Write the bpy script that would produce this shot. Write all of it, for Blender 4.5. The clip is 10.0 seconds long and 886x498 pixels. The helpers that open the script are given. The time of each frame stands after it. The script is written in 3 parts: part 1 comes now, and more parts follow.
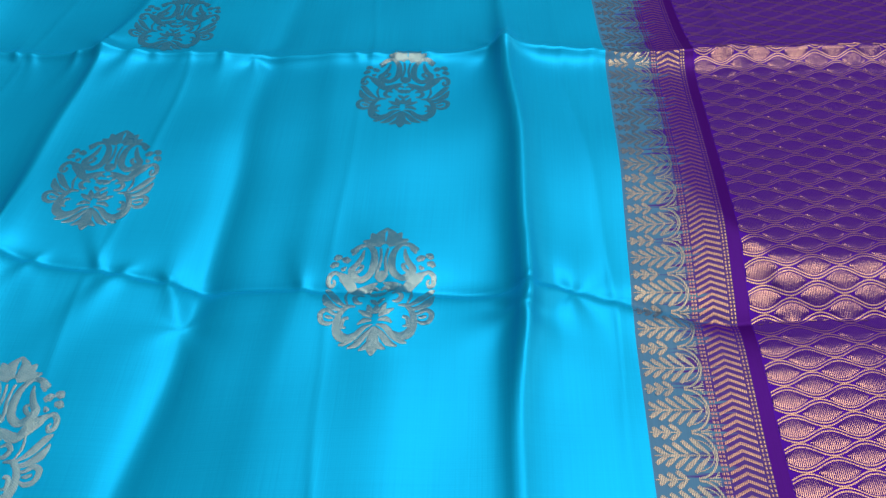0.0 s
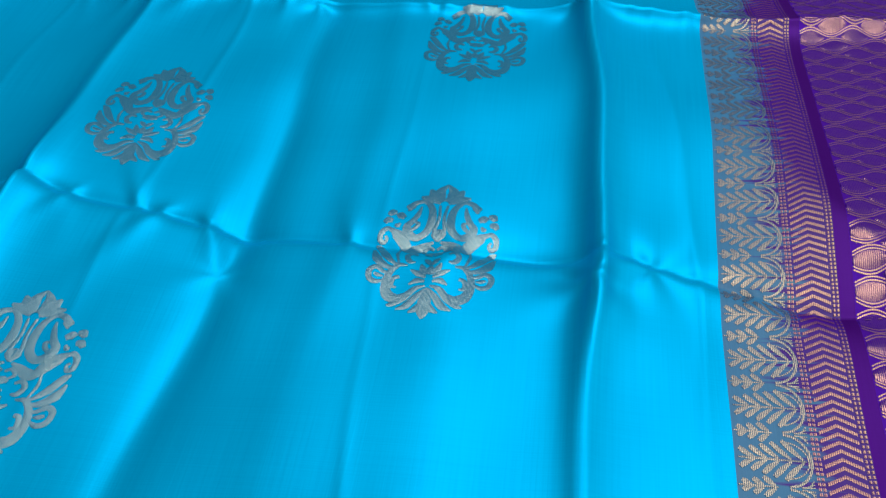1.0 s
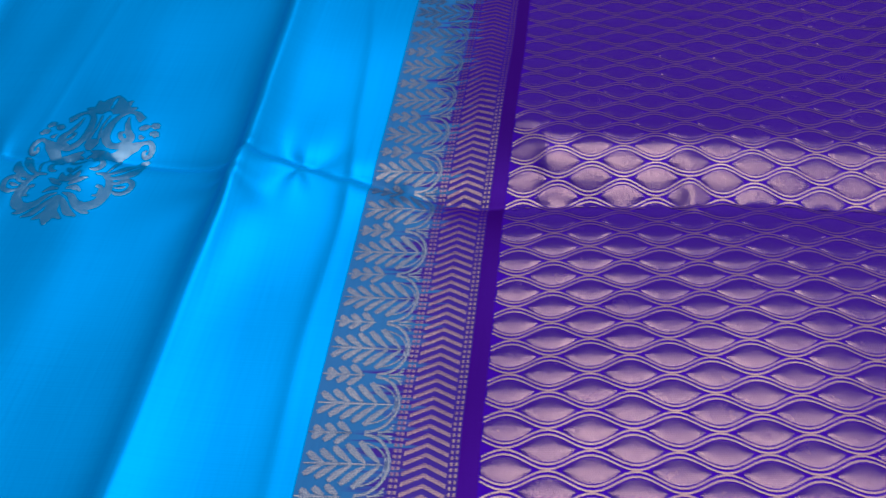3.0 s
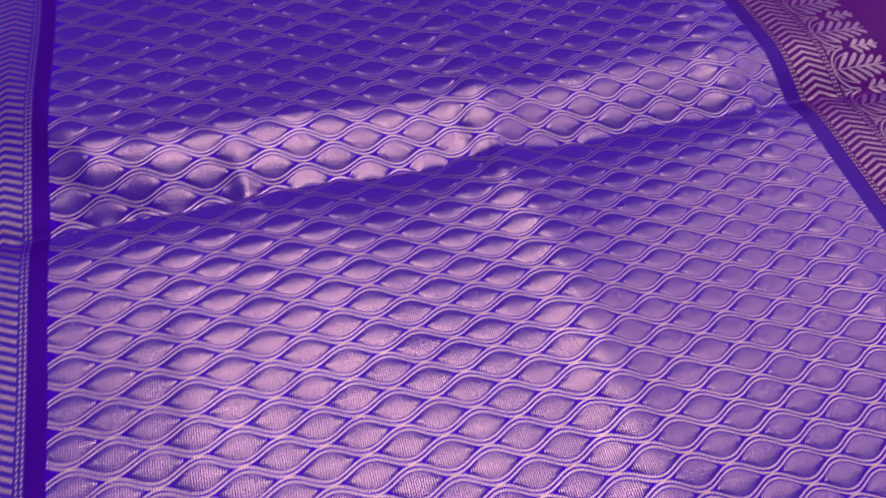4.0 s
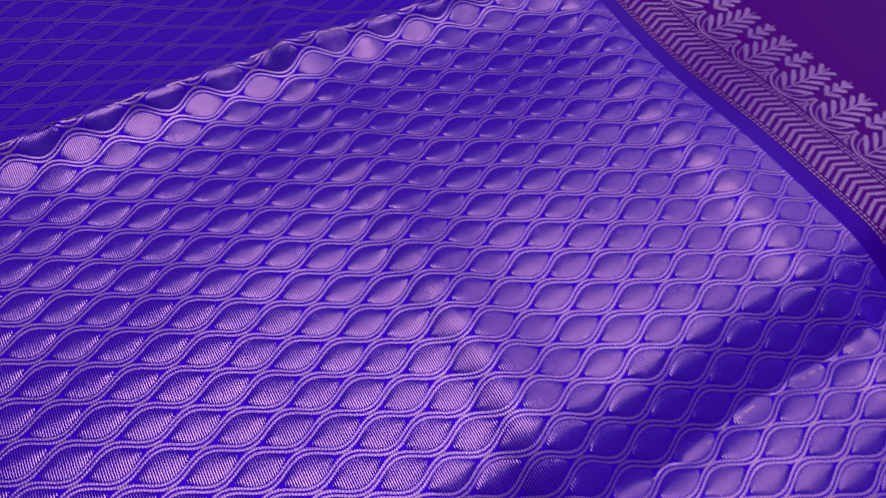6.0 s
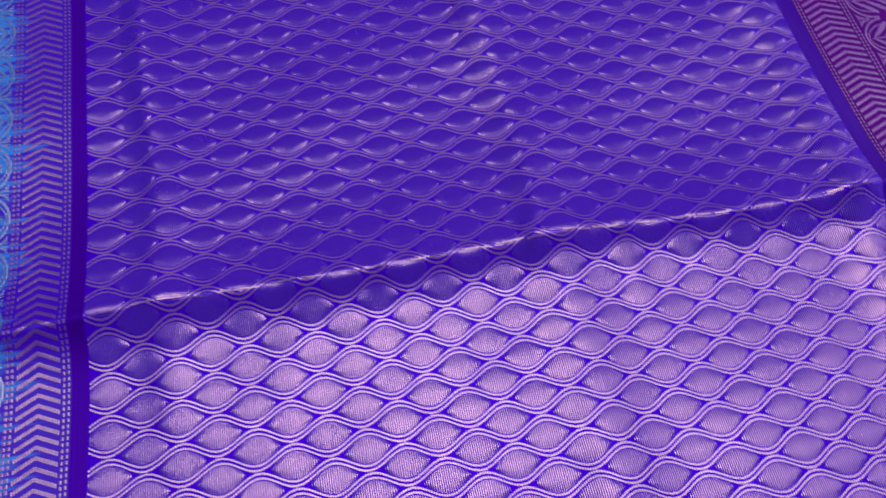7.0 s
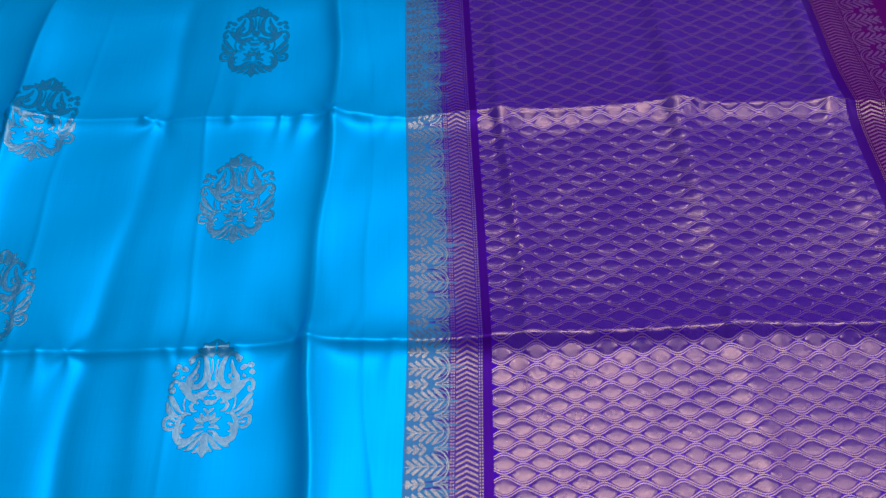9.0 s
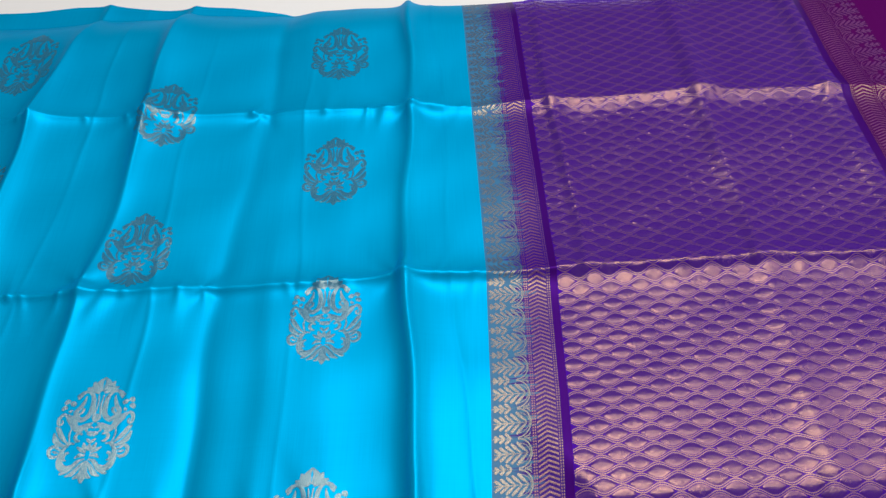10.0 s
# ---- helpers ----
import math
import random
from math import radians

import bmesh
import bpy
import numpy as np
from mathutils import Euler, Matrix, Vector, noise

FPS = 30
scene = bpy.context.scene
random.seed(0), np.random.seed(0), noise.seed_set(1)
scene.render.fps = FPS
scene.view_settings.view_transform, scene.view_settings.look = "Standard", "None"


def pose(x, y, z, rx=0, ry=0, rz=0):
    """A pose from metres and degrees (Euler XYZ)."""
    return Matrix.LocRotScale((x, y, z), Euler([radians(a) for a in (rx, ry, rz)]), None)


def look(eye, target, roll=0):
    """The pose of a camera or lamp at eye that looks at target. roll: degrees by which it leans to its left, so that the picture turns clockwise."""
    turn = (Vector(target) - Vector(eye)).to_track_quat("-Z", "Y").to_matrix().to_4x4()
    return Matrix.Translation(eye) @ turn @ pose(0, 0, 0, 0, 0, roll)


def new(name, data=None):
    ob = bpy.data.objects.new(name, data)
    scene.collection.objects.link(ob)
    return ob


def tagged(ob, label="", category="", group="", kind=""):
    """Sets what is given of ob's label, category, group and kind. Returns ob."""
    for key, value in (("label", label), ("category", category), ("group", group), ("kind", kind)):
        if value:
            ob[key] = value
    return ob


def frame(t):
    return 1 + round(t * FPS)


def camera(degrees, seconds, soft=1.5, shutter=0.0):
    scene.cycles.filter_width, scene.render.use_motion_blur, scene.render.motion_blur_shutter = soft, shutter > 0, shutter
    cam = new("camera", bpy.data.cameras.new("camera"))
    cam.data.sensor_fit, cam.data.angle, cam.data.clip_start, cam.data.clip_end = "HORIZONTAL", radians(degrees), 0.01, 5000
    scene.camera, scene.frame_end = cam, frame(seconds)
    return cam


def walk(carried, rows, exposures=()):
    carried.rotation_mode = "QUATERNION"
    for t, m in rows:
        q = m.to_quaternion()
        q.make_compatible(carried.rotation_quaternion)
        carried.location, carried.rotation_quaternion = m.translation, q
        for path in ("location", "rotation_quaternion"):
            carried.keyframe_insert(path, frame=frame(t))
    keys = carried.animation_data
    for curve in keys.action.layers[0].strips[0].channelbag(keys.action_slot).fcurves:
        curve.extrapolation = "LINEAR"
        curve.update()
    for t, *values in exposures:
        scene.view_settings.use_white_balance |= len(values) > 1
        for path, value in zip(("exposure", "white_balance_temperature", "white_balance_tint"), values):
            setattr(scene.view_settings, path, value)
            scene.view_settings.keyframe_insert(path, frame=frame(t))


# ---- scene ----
cam = camera(57.00, 10.0, soft=1.35, shutter=0.15)
PATH = [
    (0, (-0.1780, -0.3150, 0.3760), (-0.1900, 1.0960, -1.0420), -0.90),
    (0.5, (-0.2000, -0.3070, 0.3550), (-0.1990, 0.7459, -0.7129), 1.20),
    (1, (-0.1843, -0.2962, 0.3232), (-0.2905, 0.7565, -0.7400), -0.42),
    (1.5, (-0.1923, -0.2933, 0.3174), (-0.3292, 0.7331, -0.7678), 0.26),
    (2, (-0.1690, -0.2910, 0.3106), (-0.3307, 0.7219, -0.7839), -0.42),
    (2.5, (-0.0859, -0.2960, 0.2782), (-0.2521, 0.7382, -0.7955), -1.72),
    (2.7, (-0.0499, -0.2955, 0.2651), (-0.1903, 0.7447, -0.8065), -1.52),
    (3.8, (0.0883, -0.3195, 0.3088), (0.3201, 0.6227, -0.8351), 2.92),
    (4, (0.0846, -0.2623, 0.3176), (0.4753, 0.5379, -0.8895), 10.83),
    (4.5, (0.1007, -0.2241, 0.3133), (0.6398, 0.5209, -0.8718), 10.46),
    (5, (0.0926, -0.1758, 0.3037), (0.7305, 0.5404, -0.8496), 8.27),
    (5.2, (0.0902, -0.1602, 0.3092), (0.7303, 0.5618, -0.8393), 6.78),
    (6.3, (0.1481, 0.0353, 0.3220), (0.5334, 0.6567, -0.9878), 7.33),
    (6.5, (0.1529, 0.0631, 0.3292), (0.4707, 0.6856, -0.9980), 6.61),
    (7, (0.1373, 0.1272, 0.3548), (0.3483, 0.7434, -0.9964), 7.36),
    (7.5, (0.0987, 0.1605, 0.4374), (0.2044, 0.7677, -0.9301), 4.53),
    (8, (0.0656, 0.1281, 0.5314), (0.0967, 0.7610, -0.8283), 0.70),
    (8.5, (0.0282, 0.0605, 0.6097), (0.0467, 0.7696, -0.7120), 0.02),
    (9, (-0.0231, -0.0232, 0.6492), (0.0031, 0.7647, -0.6270), -0.77),
    (9.5, (-0.0767, -0.1156, 0.6696), (-0.0509, 0.7428, -0.5603), -1.97),
    (10, (-0.0980, -0.2142, 0.6923), (-0.0811, 0.7040, -0.4937), -2.65),
]
walk(cam, [(t, look(eye, target, roll)) for t, eye, target, roll in PATH],
     exposures=[(0.0, 0.0, 6500, 10), (1.0, -0.04, 6100, 10), (1.5, -0.22, 5250, 12), (2.0, -0.42, 4850, 14), (2.5, -0.42, 4550, 18),
                (4.0, -0.08, 4900, 46), (4.5, -0.5, 4660, 80), (5.0, -0.6, 4650, 86), (6.5, -0.68, 4480, 84), (7.0, -0.1, 4450, 48),
                (7.5, -0.1, 4550, 28), (8.0, -0.34, 4600, 23), (8.5, -0.36, 4700, 22), (9.0, -0.24, 4900, 18), (9.5, -0.05, 5700, 11), (10.0, 0.0, 6200, 11)])

# ---- light ----
world = bpy.data.worlds.new("world")
scene.world = world
world.use_nodes = True
world.node_tree.nodes["Background"].inputs[0].default_value = (0.8, 0.9, 1.0, 1)
world.node_tree.nodes["Background"].inputs[1].default_value = 0.12


def area_lamp(name, eye, target, sx, sy, power, colour):
    data = bpy.data.lights.new(name, "AREA")
    data.shape, data.size, data.size_y, data.energy, data.color = "RECTANGLE", sx, sy, power, colour
    ob = new(name, data)
    ob.matrix_world = look(eye, target)
    return ob


# unseen source, set overhead where the gleam on the zari points
area_lamp("overhead_light", (0.45, 0.6, 2.75), (0.3, 0.4, 0), 2.4, 1.3, 88, (1.0, 0.94, 0.86))
# unseen east window, its light tinted warm to turn the zari gold
area_lamp("warm_window_light", (3.42, 0.95, 2.0), (0.1, 0.2, 0), 2.3, 1.3, 45, (1.0, 0.88, 0.72))

# ---- materials ----


def material(name):
    m = bpy.data.materials.new(name)
    m.use_nodes = True
    return m, m.node_tree.nodes, m.node_tree.links, m.node_tree.nodes["Principled BSDF"]


def node(nodes, kind, **values):
    n = nodes.new(kind)
    for key, value in values.items():
        n.inputs[key].default_value = value
    return n


def op(nodes, links, operation, a, b=None, c=None):
    n = nodes.new("ShaderNodeMath")
    n.operation = operation
    for i, v in enumerate((a, b, c)):
        if v is None:
            continue
        if isinstance(v, (int, float)):
            n.inputs[i].default_value = v
        else:
            links.new(v, n.inputs[i])
    return n.outputs[0]


def mix(nodes, links, fac, a, b):
    n = nodes.new("ShaderNodeMix")
    n.data_type = "RGBA"
    if isinstance(fac, (int, float)):
        n.inputs[0].default_value = fac
    else:
        links.new(fac, n.inputs[0])
    for i, v in ((6, a), (7, b)):
        if isinstance(v, tuple):
            n.inputs[i].default_value = (*v, 1)
        else:
            links.new(v, n.inputs[i])
    return n.outputs[2]


def weave_coords(nodes, links):
    """The place along and across the cloth in metres."""
    uv = nodes.new("ShaderNodeUVMap")
    uv.uv_map = "weave"
    sep = nodes.new("ShaderNodeSeparateXYZ")
    links.new(uv.outputs[0], sep.inputs[0])
    return uv.outputs[0], sep.outputs[0], sep.outputs[1]


def streak_noise(nodes, links, uv, sx, sy, detail=3.0):
    mp = nodes.new("ShaderNodeMapping")
    mp.inputs["Scale"].default_value = (sx, sy, 1)
    links.new(uv, mp.inputs[0])
    n = node(nodes, "ShaderNodeTexNoise", Scale=1.0, Detail=detail)
    links.new(mp.outputs[0], n.inputs["Vector"])
    return n.outputs["Fac"]


def silk(name, colour, other, rough=0.38, blend=0.5, metal=0.4, ior=1.42, sheen=0.0, sheen_tint=(1, 1, 1)):
    """Plain silk: two thread colours, soft streaks along both threads, fine rib relief."""
    m, nodes, links, p = material(name)
    uv, u, v = weave_coords(nodes, links)
    warp = streak_noise(nodes, links, uv, 900, 14)
    weft = streak_noise(nodes, links, uv, 12, 1100)
    cloudy = streak_noise(nodes, links, uv, 11, 9, 2.0)
    f = op(nodes, links, "MULTIPLY_ADD", warp, 0.5, op(nodes, links, "MULTIPLY", weft, 0.35))
    f = op(nodes, links, "MULTIPLY_ADD", cloudy, 0.35, f)
    f = op(nodes, links, "SUBTRACT", f, 0.6 - blend)
    n = op(nodes, links, "MINIMUM", op(nodes, links, "MAXIMUM", f, 0.0), 1.0)
    links.new(mix(nodes, links, n, colour, other), p.inputs["Base Color"])
    p.inputs["Roughness"].default_value = rough
    p.inputs["IOR"].default_value = ior
    p.inputs["Metallic"].default_value = metal
    p.inputs["Sheen Weight"].default_value = sheen
    p.inputs["Sheen Roughness"].default_value = 0.6
    p.inputs["Sheen Tint"].default_value = (*sheen_tint, 1)
    p.inputs["Specular Tint"].default_value = (*[min(1, c * 0.9 + 0.1) for c in other], 1)
    bump = node(nodes, "ShaderNodeBump", Strength=0.12, Distance=0.0004)
    links.new(op(nodes, links, "ADD", warp, weft), bump.inputs["Height"])
    links.new(bump.outputs[0], p.inputs["Normal"])
    return m


def border_silk(name, left, right, at, soft):
    """Silk whose colour changes from one to another across the border, with ragged dye edges."""
    m, nodes, links, p = material(name)
    uv, u, v = weave_coords(nodes, links)
    ragged = streak_noise(nodes, links, uv, 14, 300, 4.0)
    slow = streak_noise(nodes, links, uv, 4, 22, 2.0)
    w = op(nodes, links, "MULTIPLY_ADD", ragged, 0.080, op(nodes, links, "MULTIPLY_ADD", slow, 0.022, u))
    f = op(nodes, links, "DIVIDE", op(nodes, links, "SUBTRACT", w, at + 0.051 - soft), 2 * soft)
    f = op(nodes, links, "MINIMUM", op(nodes, links, "MAXIMUM", f, 0.0), 1.0)
    rib = streak_noise(nodes, links, uv, 900, 40)
    a = mix(nodes, links, rib, left, tuple(c * 1.35 for c in left))
    b = mix(nodes, links, rib, right, tuple(c * 1.35 for c in right))
    links.new(mix(nodes, links, f, a, b), p.inputs["Base Color"])
    p.inputs["Roughness"].default_value = 0.48
    p.inputs["IOR"].default_value = 1.3
    bump = node(nodes, "ShaderNodeBump", Strength=0.15, Distance=0.0004)
    links.new(ragged, bump.inputs["Height"])
    links.new(bump.outputs[0], p.inputs["Normal"])
    return m


def zari(name, ground, gold, pitch, share, rough=0.40, along="u", show=0.05, dots=0.35, sheen=0.0):
    """Metal thread woven over silk: fine gold lines with the silk showing between them."""
    m, nodes, links, p = material(name)
    uv, u, v = weave_coords(nodes, links)
    run = u if along == "u" else v
    wob = streak_noise(nodes, links, uv, 300, 300, 2.0)
    s = op(nodes, links, "SINE", op(nodes, links, "MULTIPLY_ADD", wob, 1.2, op(nodes, links, "MULTIPLY", run, 2 * math.pi / pitch)))
    cross = op(nodes, links, "SINE", op(nodes, links, "MULTIPLY_ADD", wob, 2.0, op(nodes, links, "MULTIPLY", v if along == "u" else u, 2 * math.pi / (pitch * 0.8))))
    s = op(nodes, links, "MULTIPLY_ADD", cross, dots, s)
    f = op(nodes, links, "MULTIPLY_ADD", s, 1.3, share)
    f = op(nodes, links, "MINIMUM", op(nodes, links, "MAXIMUM", f, 0.0), 1.0)
    patch = streak_noise(nodes, links, uv, 60, 60, 3.0)
    tone = mix(nodes, links, patch, gold, tuple(c * 0.78 for c in gold))
    links.new(mix(nodes, links, op(nodes, links, "MULTIPLY", f, show), ground, tone), p.inputs["Base Color"])
    links.new(tone, p.inputs["Specular Tint"])
    links.new(op(nodes, links, "MULTIPLY_ADD", f, 2.3, 1.18), p.inputs["IOR"])
    links.new(op(nodes, links, "MULTIPLY_ADD", patch, 0.16, rough - 0.08), p.inputs["Roughness"])
    p.inputs["Anisotropic"].default_value = 0.5
    p.inputs["Sheen Weight"].default_value = sheen
    p.inputs["Sheen Roughness"].default_value = 0.6
    p.inputs["Sheen Tint"].default_value = (*SHEEN, 1)
    tangent = nodes.new("ShaderNodeTangent")
    tangent.direction_type, tangent.uv_map = "UV_MAP", "weave"
    links.new(tangent.outputs[0], p.inputs["Tangent"])
    bump = node(nodes, "ShaderNodeBump", Strength=0.25, Distance=0.00012)
    links.new(s, bump.inputs["Height"])
    links.new(bump.outputs[0], p.inputs["Normal"])
    return m


SHEEN = (0.21, 0.05, 1.0)
BLUE, BLUE_B = (0.001, 0.31, 0.66), (0.003, 0.45, 0.82)
PURPLE, PURPLE_B = (0.038, 0.002, 0.20), (0.064, 0.004, 0.32)
silk_blue = silk("blue_silk", BLUE, BLUE_B, 0.50, metal=0.40)
silk_purple = silk("purple_silk", PURPLE, PURPLE_B, 0.46, metal=0.2, ior=1.25, sheen=0.7, sheen_tint=SHEEN)
silk_stripe = silk("stripe_silk", (0.040, 0.002, 0.13), (0.055, 0.004, 0.19), 0.42, metal=0.25, ior=1.3)
silk_end = silk("plum_silk", (0.066, 0.001, 0.078), (0.092, 0.002, 0.112), 0.55, metal=0.1, ior=1.2)
silk_border = border_silk("border_silk", (0.034, 0.15, 0.30), PURPLE, -0.032, 0.008)
zari_lattice = zari("rose_gold_zari", PURPLE, (0.98, 0.54, 0.31), 0.0010, -0.08, rough=0.25, show=0.08, dots=0.15, sheen=0.55)
zari_wave = zari("rose_gold_line_zari", (0.06, 0.004, 0.16), (1.0, 0.60, 0.32), 0.0011, 1.5, rough=0.38, show=0.15, dots=0.15, sheen=0.5)
zari_body = zari("gold_zari_on_blue", (0.008, 0.15, 0.29), (0.66, 0.80, 0.70), 0.0007, 0.50, rough=0.30, dots=0.3)
zari_leaf = zari("gold_zari_on_border", (0.04, 0.10, 0.20), (0.95, 0.78, 0.50), 0.0009, 0.7, rough=0.37, dots=0.6)
zari_end = zari("gold_zari_on_plum", (0.07, 0.008, 0.16), (0.98, 0.60, 0.34), 0.0010, 0.95, dots=0.5)


def plain(name, a, b, scale, rough, bump_d=0.0005):
    m, nodes, links, p = material(name)
    tc = nodes.new("ShaderNodeTexCoord")
    n1 = node(nodes, "ShaderNodeTexNoise", Scale=scale, Detail=5.0)
    n2 = node(nodes, "ShaderNodeTexNoise", Scale=scale * 40, Detail=2.0)
    for n in (n1, n2):
        links.new(tc.outputs["Object"], n.inputs["Vector"])
    f = op(nodes, links, "MULTIPLY_ADD", n2.outputs["Fac"], 0.3, op(nodes, links, "MULTIPLY", n1.outputs["Fac"], 0.7))
    links.new(mix(nodes, links, f, a, b), p.inputs["Base Color"])
    p.inputs["Roughness"].default_value = rough
    bump = node(nodes, "ShaderNodeBump", Strength=0.3, Distance=bump_d)
    links.new(n2.outputs["Fac"], bump.inputs["Height"])
    links.new(bump.outputs[0], p.inputs["Normal"])
    return m


white_sheet = plain("white_sheet", (0.78, 0.79, 0.80), (0.84, 0.84, 0.85), 6, 0.8)
# for the unseen walls and ceiling, dark so unlit zari mirrors little light
wall_paint = plain("wall_paint", (0.06, 0.06, 0.065), (0.08, 0.08, 0.08), 3, 0.85, 0.001)
tassel_thread = plain("tassel_thread", (0.01, 0.02, 0.45), (0.03, 0.03, 0.7), 200, 0.5)

# ---- the floor sheet and the unseen room around it ----


def box_mesh(name, lo, hi, mat):
    bm = bmesh.new()
    bmesh.ops.create_cube(bm, size=1)
    c = [(a + b) / 2 for a, b in zip(lo, hi)]
    s = [b - a for a, b in zip(lo, hi)]
    for vert in bm.verts:
        vert.co = Vector([vert.co[i] * s[i] + c[i] for i in range(3)])
    me = bpy.data.meshes.new(name)
    bm.to_mesh(me)
    bm.free()
    me.materials.append(mat)
    return new(name, me)


FLOOR_Z = -0.036
R = 3.5
for nm, lo, hi, mat, lab in (
        ("floor", (-R, -R, FLOOR_Z - 0.1), (R, R, FLOOR_Z), white_sheet, "plain white floor sheet under the sari"),
        ("ceiling", (-R, -R, 2.85), (R, R, 2.95), wall_paint, "unseen dark grey ceiling closing the room"),
        ("wall_north", (-R, R, FLOOR_Z - 0.1), (R, R + 0.1, 2.95), wall_paint, "unseen dark grey wall closing the room"),
        ("wall_south", (-R, -R - 0.1, FLOOR_Z - 0.1), (R, -R, 2.95), wall_paint, "unseen dark grey wall closing the room"),
        ("wall_east", (R, -R - 0.1, FLOOR_Z - 0.1), (R + 0.1, -0.25, 2.95), wall_paint, "unseen dark grey wall closing the room"),
        ("wall_east_1", (R, 2.15, FLOOR_Z - 0.1), (R + 0.1, R + 0.1, 2.95), wall_paint, "unseen dark grey wall closing the room"),
        ("wall_east_2", (R, -0.25, FLOOR_Z - 0.1), (R + 0.1, 2.15, 1.3), wall_paint, "unseen dark grey wall closing the room"),
        ("wall_east_3", (R, -0.25, 2.7), (R + 0.1, 2.15, 2.95), wall_paint, "unseen dark grey wall closing the room"),
        ("wall_west", (-R - 0.1, -R - 0.1, FLOOR_Z - 0.1), (-R, R + 0.1, 2.95), wall_paint, "unseen dark grey wall closing the room")):
    tagged(box_mesh(nm, lo, hi, mat), lab, nm.split("_")[0], kind="structure")

# ---- how the cloth lies ----
V_LO, V_HI = -0.36, 0.776
U_LO, U_HI = -0.92, 0.618
STEP = 0.0019


def shift(u, v):
    """How far the threads drift sideways on the way up the cloth."""
    ws = np.interp(v, [-.36, -.12, 0, .14, .286, .43, .53, .78], [-.014, -.007, 0, .012, .021, .024, .025, .029])
    wr = np.interp(v, [-.36, -.12, 0, .07, .144, .28, .53, .78], [.0, .005, .0048, .001, -.005, -.0152, -.0165, -.02])
    k = np.clip(u / 0.43, 0, 1)
    left = 0.65 + 0.35 * np.clip((u + 0.25) / 0.25, 0, 1)
    return np.where(u < 0, ws * left, ws * (1 - k) + wr * k)


def bell(d, w):
    return np.exp(-(d / w) ** 2)


def soft_abs(d, e=0.0010):
    return np.sqrt(d * d + e * e) - e


def fold(d, near, far):
    """A pressed fold: a sharp crest that falls off on both sides."""
    return np.exp(-soft_abs(d) / np.where(d < 0, near, far))


def fold_line(x, k):
    if k == 1:
        return np.interp(x, [-.6, -.5, -.45, -.35, -.26, -.18, -.13, -.11, -.08, -.06, -.03, 0, .08, .2, .43],
                         [.075, .068, .058, .045, .036, .033, .032, .036, .026, .022, .014, .006, .008, .011, .015]) + 0.001 * np.sin(x * 60)
    if k == 2:
        return np.interp(x, [-.6, -.124, -.044, .023, .237, .415, .6], [.289, .283, .283, .2815, .281, .2785, .277]) + 0.0012 * np.sin(x * 31)
    return np.interp(x, [-.6, -.3, -.132, -.041, .029, .235, .414, .6], [.556, .546, .540, .536, .539, .539, .533, .530]) + 0.0010 * np.sin(x * 37)


